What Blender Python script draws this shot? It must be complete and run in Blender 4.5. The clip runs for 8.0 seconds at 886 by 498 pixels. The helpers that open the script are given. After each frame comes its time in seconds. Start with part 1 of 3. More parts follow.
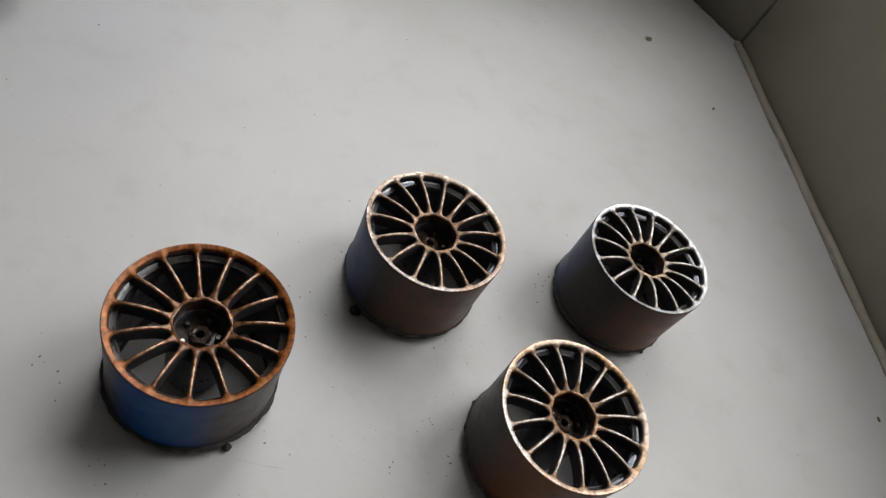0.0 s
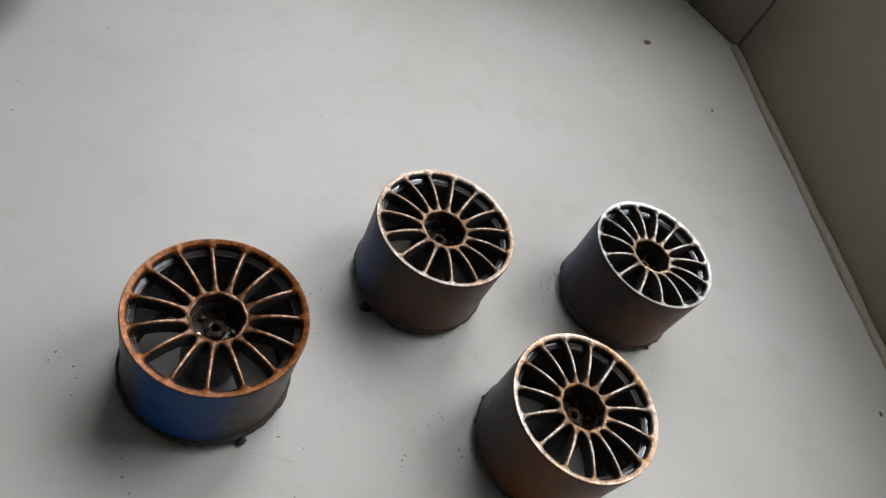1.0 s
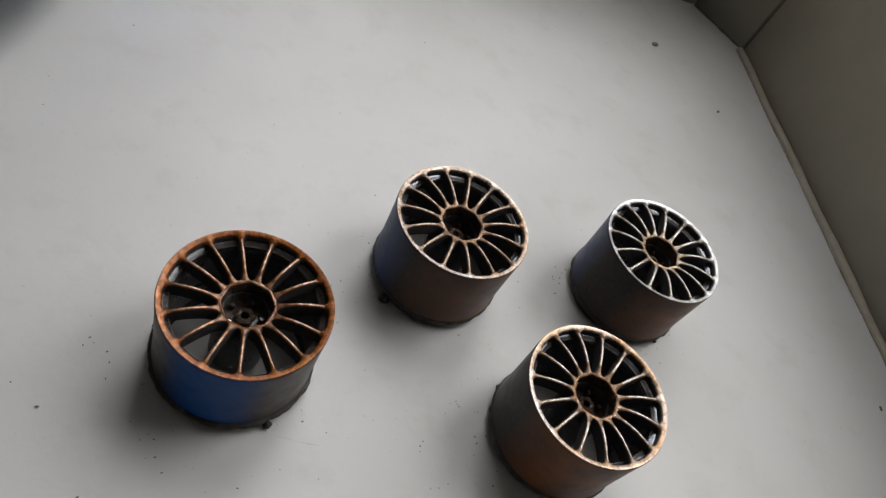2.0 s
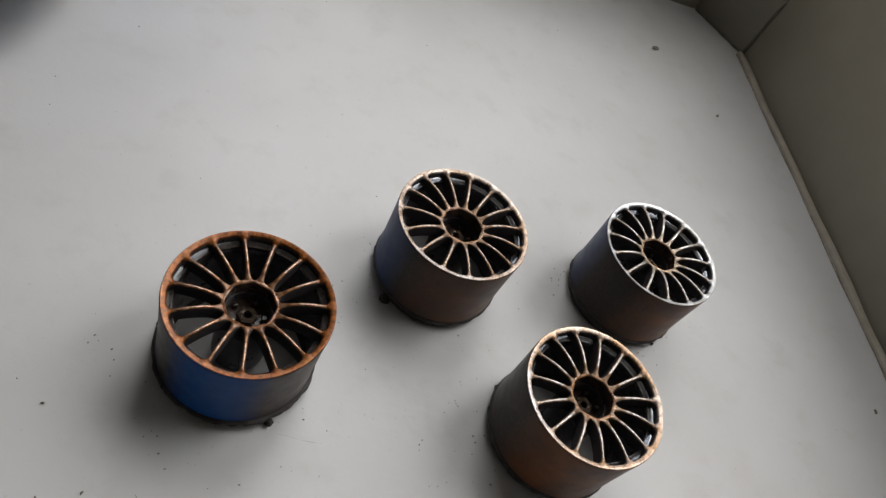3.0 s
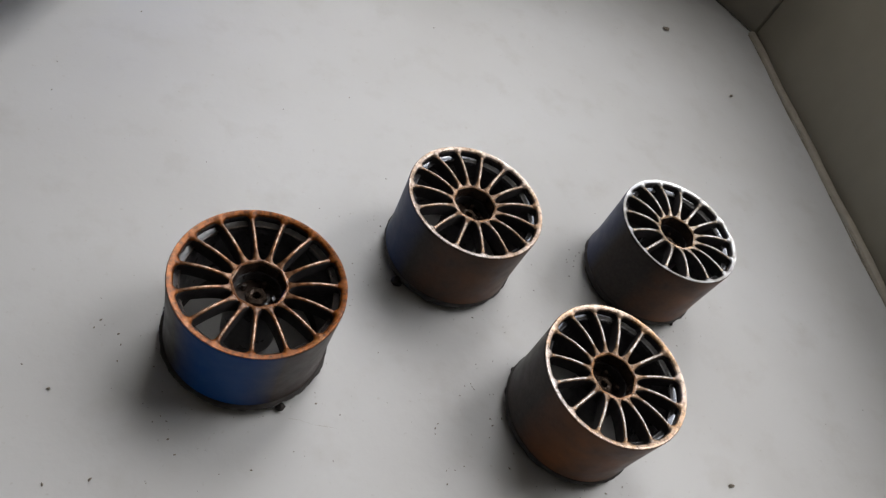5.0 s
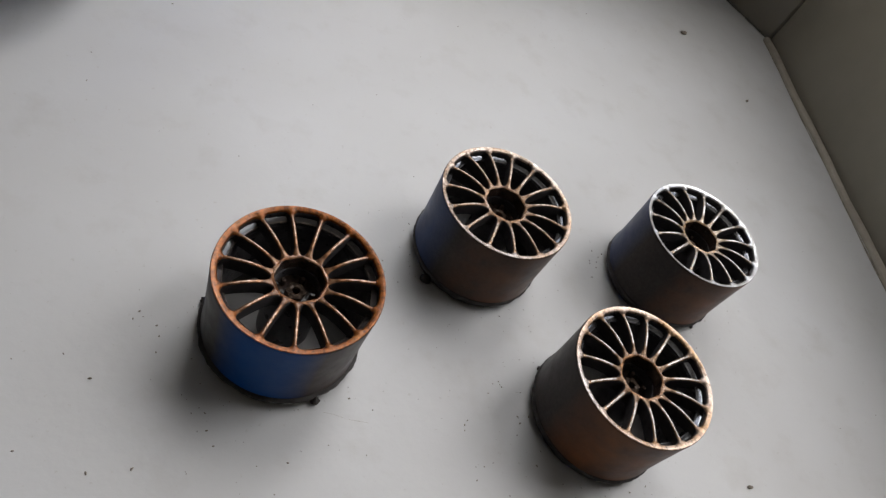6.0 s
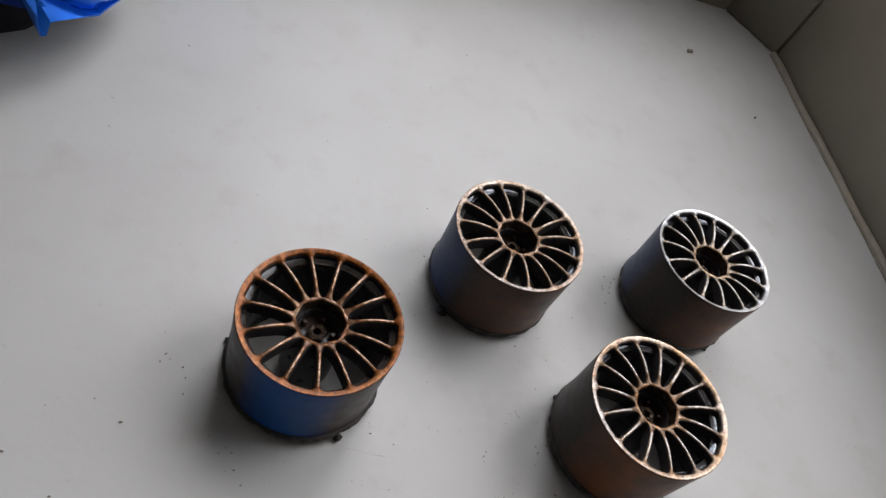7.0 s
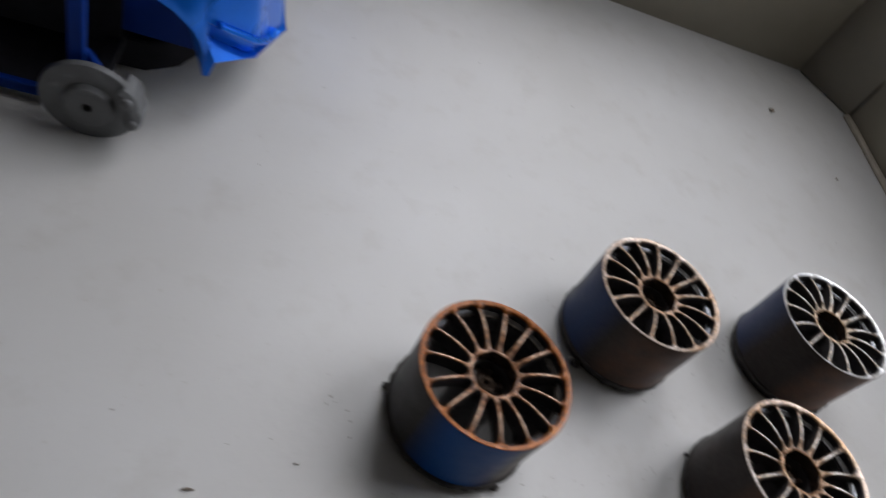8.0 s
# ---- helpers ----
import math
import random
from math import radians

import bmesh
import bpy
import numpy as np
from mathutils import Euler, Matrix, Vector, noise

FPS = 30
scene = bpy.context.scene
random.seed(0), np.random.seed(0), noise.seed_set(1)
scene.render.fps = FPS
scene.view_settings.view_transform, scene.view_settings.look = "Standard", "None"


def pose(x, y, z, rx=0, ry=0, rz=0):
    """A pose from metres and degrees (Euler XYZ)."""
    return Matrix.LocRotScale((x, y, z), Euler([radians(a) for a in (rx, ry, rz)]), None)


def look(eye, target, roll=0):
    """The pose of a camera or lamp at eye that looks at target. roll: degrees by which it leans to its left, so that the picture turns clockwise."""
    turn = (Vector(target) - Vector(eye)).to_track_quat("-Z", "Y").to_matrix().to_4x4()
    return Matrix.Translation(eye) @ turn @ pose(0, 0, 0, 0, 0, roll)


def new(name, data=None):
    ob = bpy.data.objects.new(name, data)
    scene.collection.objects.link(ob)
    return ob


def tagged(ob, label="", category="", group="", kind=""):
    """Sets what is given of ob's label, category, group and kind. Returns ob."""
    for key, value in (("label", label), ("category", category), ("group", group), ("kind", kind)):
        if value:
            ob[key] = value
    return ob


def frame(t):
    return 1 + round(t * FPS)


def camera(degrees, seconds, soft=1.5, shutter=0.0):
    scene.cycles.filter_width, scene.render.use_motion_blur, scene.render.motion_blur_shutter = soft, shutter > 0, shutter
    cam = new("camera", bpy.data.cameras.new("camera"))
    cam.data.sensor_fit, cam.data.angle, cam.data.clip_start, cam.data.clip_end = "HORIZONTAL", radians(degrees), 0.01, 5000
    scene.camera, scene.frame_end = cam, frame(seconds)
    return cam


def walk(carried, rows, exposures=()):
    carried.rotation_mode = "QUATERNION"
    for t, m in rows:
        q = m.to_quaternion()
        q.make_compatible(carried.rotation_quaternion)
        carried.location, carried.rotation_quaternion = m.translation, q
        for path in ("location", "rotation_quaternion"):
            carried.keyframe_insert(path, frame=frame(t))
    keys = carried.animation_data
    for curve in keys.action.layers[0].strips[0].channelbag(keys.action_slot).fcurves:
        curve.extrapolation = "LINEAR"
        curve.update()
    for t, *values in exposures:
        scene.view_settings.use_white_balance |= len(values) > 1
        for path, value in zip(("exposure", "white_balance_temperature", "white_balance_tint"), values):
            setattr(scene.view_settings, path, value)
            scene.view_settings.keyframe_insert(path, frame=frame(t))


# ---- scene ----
cam = camera(63.8, 8.0, soft=1.35, shutter=0.4)
# seconds, eye in metres, tilt from straight down, roll, heading in degrees
PATH = [
    (0.0, 0.0003, 0.0000, 0.2288, 41.33, 31.16, -27.80),
    (0.5, -0.0015, -0.0039, 0.2290, 41.88, 30.75, -27.40),
    (1.0, -0.0050, -0.0055, 0.2266, 42.20, 30.79, -27.78),
    (1.5, -0.0063, -0.0100, 0.2271, 42.14, 30.45, -27.33),
    (1.7, -0.0123, -0.0115, 0.2288, 42.15, 30.80, -27.54),
    (2.8, -0.0149, -0.0129, 0.2309, 42.19, 32.07, -28.06),
    (3.0, -0.0151, -0.0137, 0.2327, 42.15, 31.85, -27.87),
    (3.5, -0.0155, -0.0144, 0.2308, 42.12, 31.04, -27.24),
    (4.0, -0.0108, -0.0089, 0.2254, 41.56, 30.48, -27.12),
    (4.5, -0.0137, -0.0111, 0.2227, 41.63, 30.47, -27.32),
    (4.7, -0.0118, -0.0141, 0.2228, 41.74, 29.70, -26.74),
    (5.8, -0.0249, -0.0169, 0.2202, 41.95, 32.01, -27.96),
    (6.0, -0.0276, -0.0156, 0.2206, 41.75, 32.16, -28.01),
    (6.5, -0.0251, -0.0135, 0.2177, 41.17, 31.19, -27.50),
    (7.0, -0.0324, -0.0106, 0.2308, 41.71, 29.65, -26.40),
    (7.5, -0.0447, -0.0133, 0.2259, 42.20, 30.19, -26.32),
    (7.6, -0.0495, -0.0111, 0.2261, 42.34, 30.36, -26.28),
    (7.7, -0.0548, -0.0091, 0.2278, 42.48, 29.98, -25.69),
    (7.8, -0.0643, -0.0067, 0.2255, 43.02, 30.44, -25.58),
    (7.9, -0.0768, -0.0059, 0.2226, 43.25, 30.92, -25.48),
    (8.0, -0.0914, -0.0044, 0.2205, 43.73, 31.88, -25.36),
]
# seconds, stops, kelvin, tint: the phone's white balance drifts a little
EXPOSURE = [(0.0, 0.48, 6600, 11), (4.0, 0.48, 6570, 12), (6.0, 0.50, 6490, 13), (7.5, 0.45, 6380, 14), (8.0, 0.33, 6300, 14)]
walk(cam, [(t, pose(x, y, z, tilt, 0, head) @ pose(0, 0, 0, 0, 0, roll)) for t, x, y, z, tilt, roll, head in PATH], EXPOSURE)

# ---- light: an overcast sky seen through a window corner ----
WALL_X, REVEAL_Y = 0.336, 0.451           # the two window walls
EAST_RAIL, NORTH_RAIL, OPEN_TOP = 0.145, 0.135, 1.25   # heights of the lower rails, top of the panes
EAST_Y0, EAST_Y1 = 0.06, 0.402           # the opening in the wall beside the rims
NORTH_X0, NORTH_X1 = -0.01, 0.30         # the opening in the wall beyond them
world = bpy.data.worlds.new("sky")
scene.world = world
world.use_nodes = True
sky = world.node_tree.nodes.new("ShaderNodeTexSky")
sky.sky_type, sky.sun_disc = "NISHITA", False
sky.sun_elevation, sky.sun_rotation = radians(58), radians(43)
world.node_tree.links.new(sky.outputs[0], world.node_tree.nodes["Background"].inputs[0])
world.node_tree.nodes["Background"].inputs[1].default_value = 0.09

# the brighter part of the clouds, wide and soft
glow = new("sun", bpy.data.lights.new("sun", "SUN"))
glow.data.energy, glow.data.angle, glow.data.color = 1.3, radians(46), (1.0, 0.98, 0.96)
glow.matrix_world = look((0, 0, 3), (-0.68 * math.cos(radians(58)), -0.73 * math.cos(radians(58)), 3 - math.sin(radians(58))))


def window_lamp(name, watts, centre, inwards, wide, high):
    """The sky's light, standing in the window's opening."""
    lamp = new(name, bpy.data.lights.new(name, "AREA"))
    lamp.data.shape, lamp.data.size, lamp.data.size_y = "RECTANGLE", wide, high
    lamp.data.energy, lamp.data.color = watts, (1.0, 0.98, 0.96)
    lamp.matrix_world = look(centre, Vector(centre) + Vector(inwards))


window_lamp("window_light_east", 0.95, (WALL_X + 0.022, (EAST_Y0 + EAST_Y1) / 2, (EAST_RAIL + OPEN_TOP) / 2), (-1, 0, 0), EAST_Y1 - EAST_Y0, OPEN_TOP - EAST_RAIL)
window_lamp("window_light_north", 0.95, ((NORTH_X0 + NORTH_X1) / 2, REVEAL_Y + 0.022, (NORTH_RAIL + OPEN_TOP) / 2), (0, -1, 0), NORTH_X1 - NORTH_X0, OPEN_TOP - NORTH_RAIL)


# ---- materials ----
def material(name):
    m = bpy.data.materials.new(name)
    m.use_nodes = True
    return m, m.node_tree.nodes, m.node_tree.links, m.node_tree.nodes["Principled BSDF"]


def noise_node(nodes, links, scale, detail=4.0, rough=0.55, coords=None):
    n = nodes.new("ShaderNodeTexNoise")
    n.inputs["Scale"].default_value, n.inputs["Detail"].default_value, n.inputs["Roughness"].default_value = scale, detail, rough
    if coords is not None:
        links.new(coords, n.inputs["Vector"])
    return n.outputs["Fac"]


def ramp(nodes, links, fac, stops):
    r = nodes.new("ShaderNodeValToRGB")
    while len(r.color_ramp.elements) < len(stops):
        r.color_ramp.elements.new(0.5)
    for e, (p, c) in zip(r.color_ramp.elements, stops):
        e.position, e.color = p, (*c, 1) if len(c) == 3 else c
    links.new(fac, r.inputs["Fac"])
    return r.outputs["Color"]


def blend(nodes, links, fac, a, b):
    m = nodes.new("ShaderNodeMix")
    m.data_type = "RGBA"
    for socket, value in ((m.inputs["Factor"], fac), (m.inputs[6], a), (m.inputs[7], b)):
        if isinstance(value, (int, float)):
            socket.default_value = value
        elif isinstance(value, tuple):
            socket.default_value = (*value, 1)
        else:
            links.new(value, socket)
    return m.outputs[2]


def bump(nodes, links, bsdf, height, strength, distance):
    b = nodes.new("ShaderNodeBump")
    b.inputs["Strength"].default_value, b.inputs["Distance"].default_value = strength, distance
    links.new(height, b.inputs["Height"])
    links.new(b.outputs["Normal"], bsdf.inputs["Normal"])


def grey(v):
    return (v, v, v)


def object_coords(nodes):
    return nodes.new("ShaderNodeTexCoord").outputs["Object"]


def sill_paint():
    """Off-white painted board, slightly grubby."""
    m, n, l, b = material("sill_paint")
    co = object_coords(n)
    broad = ramp(n, l, noise_node(n, l, 9, 3, 0.5, co), [(0.3, (0.545, 0.54, 0.525)), (0.7, (0.60, 0.60, 0.595))])
    fine = ramp(n, l, noise_node(n, l, 420, 3, 0.6, co), [(0.66, grey(0)), (0.80, grey(1))])
    c = blend(n, l, fine, broad, (0.47, 0.45, 0.42))
    smear = ramp(n, l, noise_node(n, l, 45, 5, 0.62, co), [(0.54, grey(0)), (0.80, grey(0.42))])
    l.new(blend(n, l, smear, c, (0.44, 0.42, 0.385)), b.inputs["Base Color"])
    l.new(ramp(n, l, noise_node(n, l, 60, 4, 0.6, co), [(0.3, grey(0.34)), (0.75, grey(0.5))]), b.inputs["Roughness"])
    b.inputs["Specular IOR Level"].default_value = 0.4
    bump(n, l, b, noise_node(n, l, 130, 4, 0.55, co), 0.18, 0.0008)
    return m


def plain(name, colour, rough, metal=0.0, grain=300, vary=0.15, relief=0.1, spec=0.5, coat=0.0):
    m, n, l, b = material(name)
    co = object_coords(n)
    lo, hi = tuple(c * (1 - vary) for c in colour), tuple(min(1, c * (1 + vary)) for c in colour)
    l.new(ramp(n, l, noise_node(n, l, grain, 5, 0.6, co), [(0.3, lo), (0.7, hi)]), b.inputs["Base Color"])
    l.new(ramp(n, l, noise_node(n, l, grain * 0.4, 3, 0.5, co), [(0.3, grey(rough * 0.85)), (0.7, grey(min(1, rough * 1.2)))]), b.inputs["Roughness"])
    b.inputs["Metallic"].default_value, b.inputs["Specular IOR Level"].default_value = metal, spec
    b.inputs["Coat Weight"].default_value, b.inputs["Coat Roughness"].default_value = coat, 0.15
    bump(n, l, b, noise_node(n, l, grain * 1.5, 4, 0.6, co), relief, 0.0004)
    return m


def bronze_paint(name, base, worn, amount, rough, metal=0.55, coat=0.5, speckle=0.5, patch=85, spotty=0.8, fine=430):
    """Brushed-on bronze paint with bright patches and dark rusty spots. patch: how many patches to a metre."""
    m, n, l, b = material(name)
    co = object_coords(n)
    hue = ramp(n, l, noise_node(n, l, fine, 6, 0.72, co), [(0.32, tuple(c * (1 - speckle) for c in base)), (0.5, base), (0.68, tuple(min(1, c * (1 + speckle)) for c in base))])
    rub = ramp(n, l, noise_node(n, l, patch, 5, 0.6, co), [(0.58 - 0.3 * amount, grey(0)), (0.86 - 0.3 * amount, grey(1))])
    c = blend(n, l, rub, hue, worn)
    spots = ramp(n, l, noise_node(n, l, fine - 10, 4, 0.65, co), [(0.36, grey(spotty)), (0.46, grey(0))])
    l.new(blend(n, l, spots, c, tuple(v * 0.35 for v in base)), b.inputs["Base Color"])
    l.new(ramp(n, l, noise_node(n, l, 500, 4, 0.6, co), [(0.3, grey(rough * 0.8)), (0.7, grey(rough * 1.3))]), b.inputs["Roughness"])
    b.inputs["Metallic"].default_value = metal
    b.inputs["Coat Weight"].default_value, b.inputs["Coat Roughness"].default_value = coat, 0.10
    bump(n, l, b, noise_node(n, l, 900, 4, 0.6, co), 0.25, 0.0003)
    return m


def barrel_paint(name, blue_side, blue, brown_side, brown):
    """Satin black with a patch of dark blue and a brown sheen put into the colour, each on the side (in degrees) that
    it faces.
    """
    m, n, l, b = material(name)
    co = object_coords(n)

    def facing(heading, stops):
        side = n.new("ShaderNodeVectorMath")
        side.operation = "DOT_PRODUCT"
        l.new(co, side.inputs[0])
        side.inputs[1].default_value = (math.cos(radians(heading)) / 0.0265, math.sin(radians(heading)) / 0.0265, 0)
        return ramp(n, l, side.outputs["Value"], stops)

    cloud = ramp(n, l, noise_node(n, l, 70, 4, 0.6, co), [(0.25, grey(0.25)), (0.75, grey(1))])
    brown_sheen = n.new("ShaderNodeMath")
    brown_sheen.operation = "MULTIPLY"
    l.new(facing(brown_side, [(0.50, grey(0.08 * brown)), (0.98, grey(brown))]), brown_sheen.inputs[0])
    l.new(cloud, brown_sheen.inputs[1])
    # blue paint; on the third rim it is a bluish sheen put into the colour
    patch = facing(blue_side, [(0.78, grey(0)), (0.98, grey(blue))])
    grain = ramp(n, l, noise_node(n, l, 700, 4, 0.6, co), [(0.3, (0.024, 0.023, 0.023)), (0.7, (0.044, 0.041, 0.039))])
    c = blend(n, l, brown_sheen.outputs[0], grain, (0.26, 0.092, 0.027))
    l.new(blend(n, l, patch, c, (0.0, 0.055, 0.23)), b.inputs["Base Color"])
    l.new(ramp(n, l, noise_node(n, l, 200, 3, 0.5, co), [(0.3, grey(0.34)), (0.7, grey(0.46))]), b.inputs["Roughness"])
    b.inputs["Specular IOR Level"].default_value = 0.17
    bump(n, l, b, noise_node(n, l, 1100, 3, 0.5, co), 0.15, 0.0002)
    return m


SILL = sill_paint()
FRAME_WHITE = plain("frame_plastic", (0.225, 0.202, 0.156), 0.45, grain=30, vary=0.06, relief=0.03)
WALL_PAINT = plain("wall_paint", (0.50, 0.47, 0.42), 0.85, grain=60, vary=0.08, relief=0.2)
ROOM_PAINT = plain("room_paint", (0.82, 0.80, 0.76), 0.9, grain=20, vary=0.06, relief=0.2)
FLOOR_WOOD = plain("floor_wood", (0.42, 0.34, 0.24), 0.6, grain=8, vary=0.25)
SEALANT = plain("sealant", (0.33, 0.295, 0.235), 0.5, grain=150, vary=0.12, relief=0.2)
BEAD_SHADE = plain("bead_shade", (0.26, 0.23, 0.18), 0.9, grain=400, vary=0.4)
GAP_DIRT = plain("gap_dirt", (0.13, 0.12, 0.10), 0.9, grain=400, vary=0.4)
GLASS = plain("glass", (0.9, 0.95, 0.95), 0.02, grain=5, vary=0.01, relief=0.0)
GLASS.node_tree.nodes["Principled BSDF"].inputs["Transmission Weight"].default_value = 1.0
SPOKE_BLACK = plain("spoke_black", (0.040, 0.037, 0.037), 0.45, grain=600, vary=0.3, relief=0.12, spec=0.2)
LEDGE_BLACK = plain("ledge_black", (0.20, 0.20, 0.21), 0.12, metal=0.8, grain=400, vary=0.5, relief=0.1, coat=0.6)
GLOSS_BLACK = plain("gloss_black", (0.070, 0.066, 0.069), 0.3, grain=600, vary=0.3, relief=0.12)
LEDGE_DARK = plain("ledge_dark", (0.040, 0.034, 0.034), 0.14, grain=300, vary=0.5, relief=0.5, coat=0.8)
RUST_BLACK = plain("rusty_black", (0.042, 0.027, 0.021), 0.2, grain=350, vary=0.7, relief=0.4)
FLASH_BLACK = plain("flash_black", (0.026, 0.021, 0.018), 0.6, grain=500, vary=0.4, relief=0.4)
NUT_STEEL = plain("nut_steel", (0.14, 0.10, 0.075), 0.2, metal=0.7, grain=500, vary=0.6, relief=0.3)
# this and the next: pale metals that paint the glint on the ledge's bevel
EDGE_GLINT = plain("edge_glint", (0.26, 0.22, 0.19), 0.2, metal=0.7, grain=500, vary=0.6, relief=0.15)
BRIGHT_LEDGE = plain("bright_ledge", (0.50, 0.50, 0.52), 0.16, metal=0.75, grain=350, vary=0.7, relief=0.15)
BOLT_GLINT = plain("bolt_glint", (0.62, 0.58, 0.52), 0.18, metal=0.9, grain=600, vary=0.3)
CRUMB = plain("crumb", (0.20, 0.17, 0.135), 0.9, grain=900, vary=0.5)
GREY_PLASTIC = plain("grey_plastic", (0.125, 0.13, 0.135), 0.5, grain=300, vary=0.06, relief=0.05)
BLUE_SHELL = plain("blue_shell", (0.004, 0.165, 0.78), 0.26, metal=0.6, grain=40, vary=0.1, relief=0.03, coat=0.2)
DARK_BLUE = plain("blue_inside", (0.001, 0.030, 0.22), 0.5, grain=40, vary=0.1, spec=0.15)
BLACK_PLASTIC = plain("black_plastic", (0.016, 0.016, 0.020), 0.7, grain=200, vary=0.2, spec=0.15)


# ---- helpers for meshes ----
def mesh_of(name, bm, mats, smooth=None):
    me = bpy.data.meshes.new(name)
    bmesh.ops.recalc_face_normals(bm, faces=bm.faces)
    if smooth is not None:
        for f in bm.faces:
            f.smooth = True
        for e in bm.edges:
            e.smooth = len(e.link_faces) == 2 and e.calc_face_angle(0) < radians(smooth)
    bm.to_mesh(me)
    bm.free()
    for m in mats if isinstance(mats, (list, tuple)) else (mats,):
        me.materials.append(m)
    return me


def part(name, bm, mats, parent=None, label="", smooth=35):
    ob = new(name, mesh_of(name, bm, mats, smooth))
    ob.parent = parent
    if label:
        tagged(ob, label)
    return ob


def box(x0, x1, y0, y1, z0, z1, bevel=0.0):
    bm = bmesh.new()
    bmesh.ops.create_cube(bm, size=1.0, matrix=Matrix.Translation(((x0 + x1) / 2, (y0 + y1) / 2, (z0 + z1) / 2)) @ Matrix.Diagonal((x1 - x0, y1 - y0, z1 - z0, 1)))
    if bevel:
        bmesh.ops.bevel(bm, geom=bm.edges[:], offset=bevel, segments=3, affect="EDGES", profile=0.6)
    return bm


def lathe(profile, steps, closed=True):
    """A turned shape about z. profile(angle) gives the section's points (r, z), as many at every angle."""
    bm = bmesh.new()
    rings = []
    for i in range(steps):
        a = 2 * math.pi * i / steps
        rings.append([bm.verts.new((r * math.cos(a), r * math.sin(a), z)) for r, z in profile(a)])
    count = len(rings[0])
    for i in range(steps):
        one, two = rings[i], rings[(i + 1) % steps]
        for j in range(count if closed else count - 1):
            bm.faces.new((one[j], two[j], two[(j + 1) % count], one[(j + 1) % count]))
    return bm


def prism(points, z0, z1, bevel=0.0):
    bm = bmesh.new()
    low = [bm.verts.new((x, y, z0)) for x, y in points]
    top = [bm.verts.new((x, y, z1)) for x, y in points]
    bm.faces.new(low[::-1])
    bm.faces.new(top)
    for i in range(len(points)):
        j = (i + 1) % len(points)
        bm.faces.new((low[i], low[j], top[j], top[i]))
    if bevel:
        bmesh.ops.bevel(bm, geom=bm.edges[:], offset=bevel, segments=2, affect="EDGES")
    return bm


# ---- the place: sill, window, reveal, and the room behind the camera ----
X0, Y0 = -2.6, -2.4                       # the room's far walls
FLOOR_Z, CEIL_Z = -0.78, 1.70
SILL_X0, SILL_Y0 = -0.72, -1.30

tagged(part("sill", box(SILL_X0, WALL_X + 0.06, SILL_Y0, REVEAL_Y + 0.06, -0.035, 0.0, 0.002), SILL),
       "wide off-white painted window sill with dust and crumbs", "window sill", kind="structure")
tagged(part("floor", box(X0, WALL_X + 0.25, Y0, REVEAL_Y + 0.25, FLOOR_Z - 0.1, FLOOR_Z), FLOOR_WOOD), "brown wooden room floor", "floor", kind="structure")
tagged(part("ceiling", box(X0, WALL_X + 0.25, Y0, REVEAL_Y + 0.25, CEIL_Z, CEIL_Z + 0.1), ROOM_PAINT), "plain pale ceiling of the room", "ceiling", kind="structure")
tagged(part("wall_west", box(X0 - 0.1, X0, Y0, REVEAL_Y + 0.2, FLOOR_Z, CEIL_Z), ROOM_PAINT), "plain painted room wall", "wall", kind="structure")
tagged(part("wall_south", box(X0, WALL_X + 0.2, Y0 - 0.1, Y0, FLOOR_Z, CEIL_Z), ROOM_PAINT), "plain painted room wall", "wall", kind="structure")
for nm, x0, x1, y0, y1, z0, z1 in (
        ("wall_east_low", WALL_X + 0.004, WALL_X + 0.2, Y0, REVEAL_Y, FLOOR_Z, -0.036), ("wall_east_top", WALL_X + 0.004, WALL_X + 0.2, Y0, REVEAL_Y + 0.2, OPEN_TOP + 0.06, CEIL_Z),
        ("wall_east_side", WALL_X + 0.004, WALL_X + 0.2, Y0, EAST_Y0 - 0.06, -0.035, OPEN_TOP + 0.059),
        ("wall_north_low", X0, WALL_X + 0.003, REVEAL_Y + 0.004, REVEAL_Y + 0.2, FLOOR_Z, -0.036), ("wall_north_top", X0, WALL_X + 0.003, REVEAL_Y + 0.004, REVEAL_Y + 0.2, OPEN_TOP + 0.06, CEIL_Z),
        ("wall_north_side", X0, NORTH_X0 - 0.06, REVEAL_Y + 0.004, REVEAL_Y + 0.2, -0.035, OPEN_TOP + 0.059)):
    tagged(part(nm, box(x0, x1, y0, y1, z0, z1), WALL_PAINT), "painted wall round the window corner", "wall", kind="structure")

SEAM_Y, POST_X = 0.4085, 0.3075           # where the lower rails meet the corner post
DEEP = 0.07


def glass_pane(bm, parent):
    ob = part("pane", bm, GLASS, parent, "clear window glass")
    ob.visible_shadow = False


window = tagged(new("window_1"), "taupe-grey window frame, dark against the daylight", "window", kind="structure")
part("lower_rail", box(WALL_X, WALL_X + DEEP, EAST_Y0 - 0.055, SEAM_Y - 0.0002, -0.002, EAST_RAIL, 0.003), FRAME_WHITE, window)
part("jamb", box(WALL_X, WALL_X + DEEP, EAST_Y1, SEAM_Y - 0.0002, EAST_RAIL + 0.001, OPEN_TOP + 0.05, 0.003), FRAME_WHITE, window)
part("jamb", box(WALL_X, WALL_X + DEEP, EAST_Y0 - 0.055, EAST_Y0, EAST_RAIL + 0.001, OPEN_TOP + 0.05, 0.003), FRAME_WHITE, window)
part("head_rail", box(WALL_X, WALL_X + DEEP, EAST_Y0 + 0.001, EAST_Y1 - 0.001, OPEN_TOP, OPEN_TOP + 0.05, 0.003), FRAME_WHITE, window)
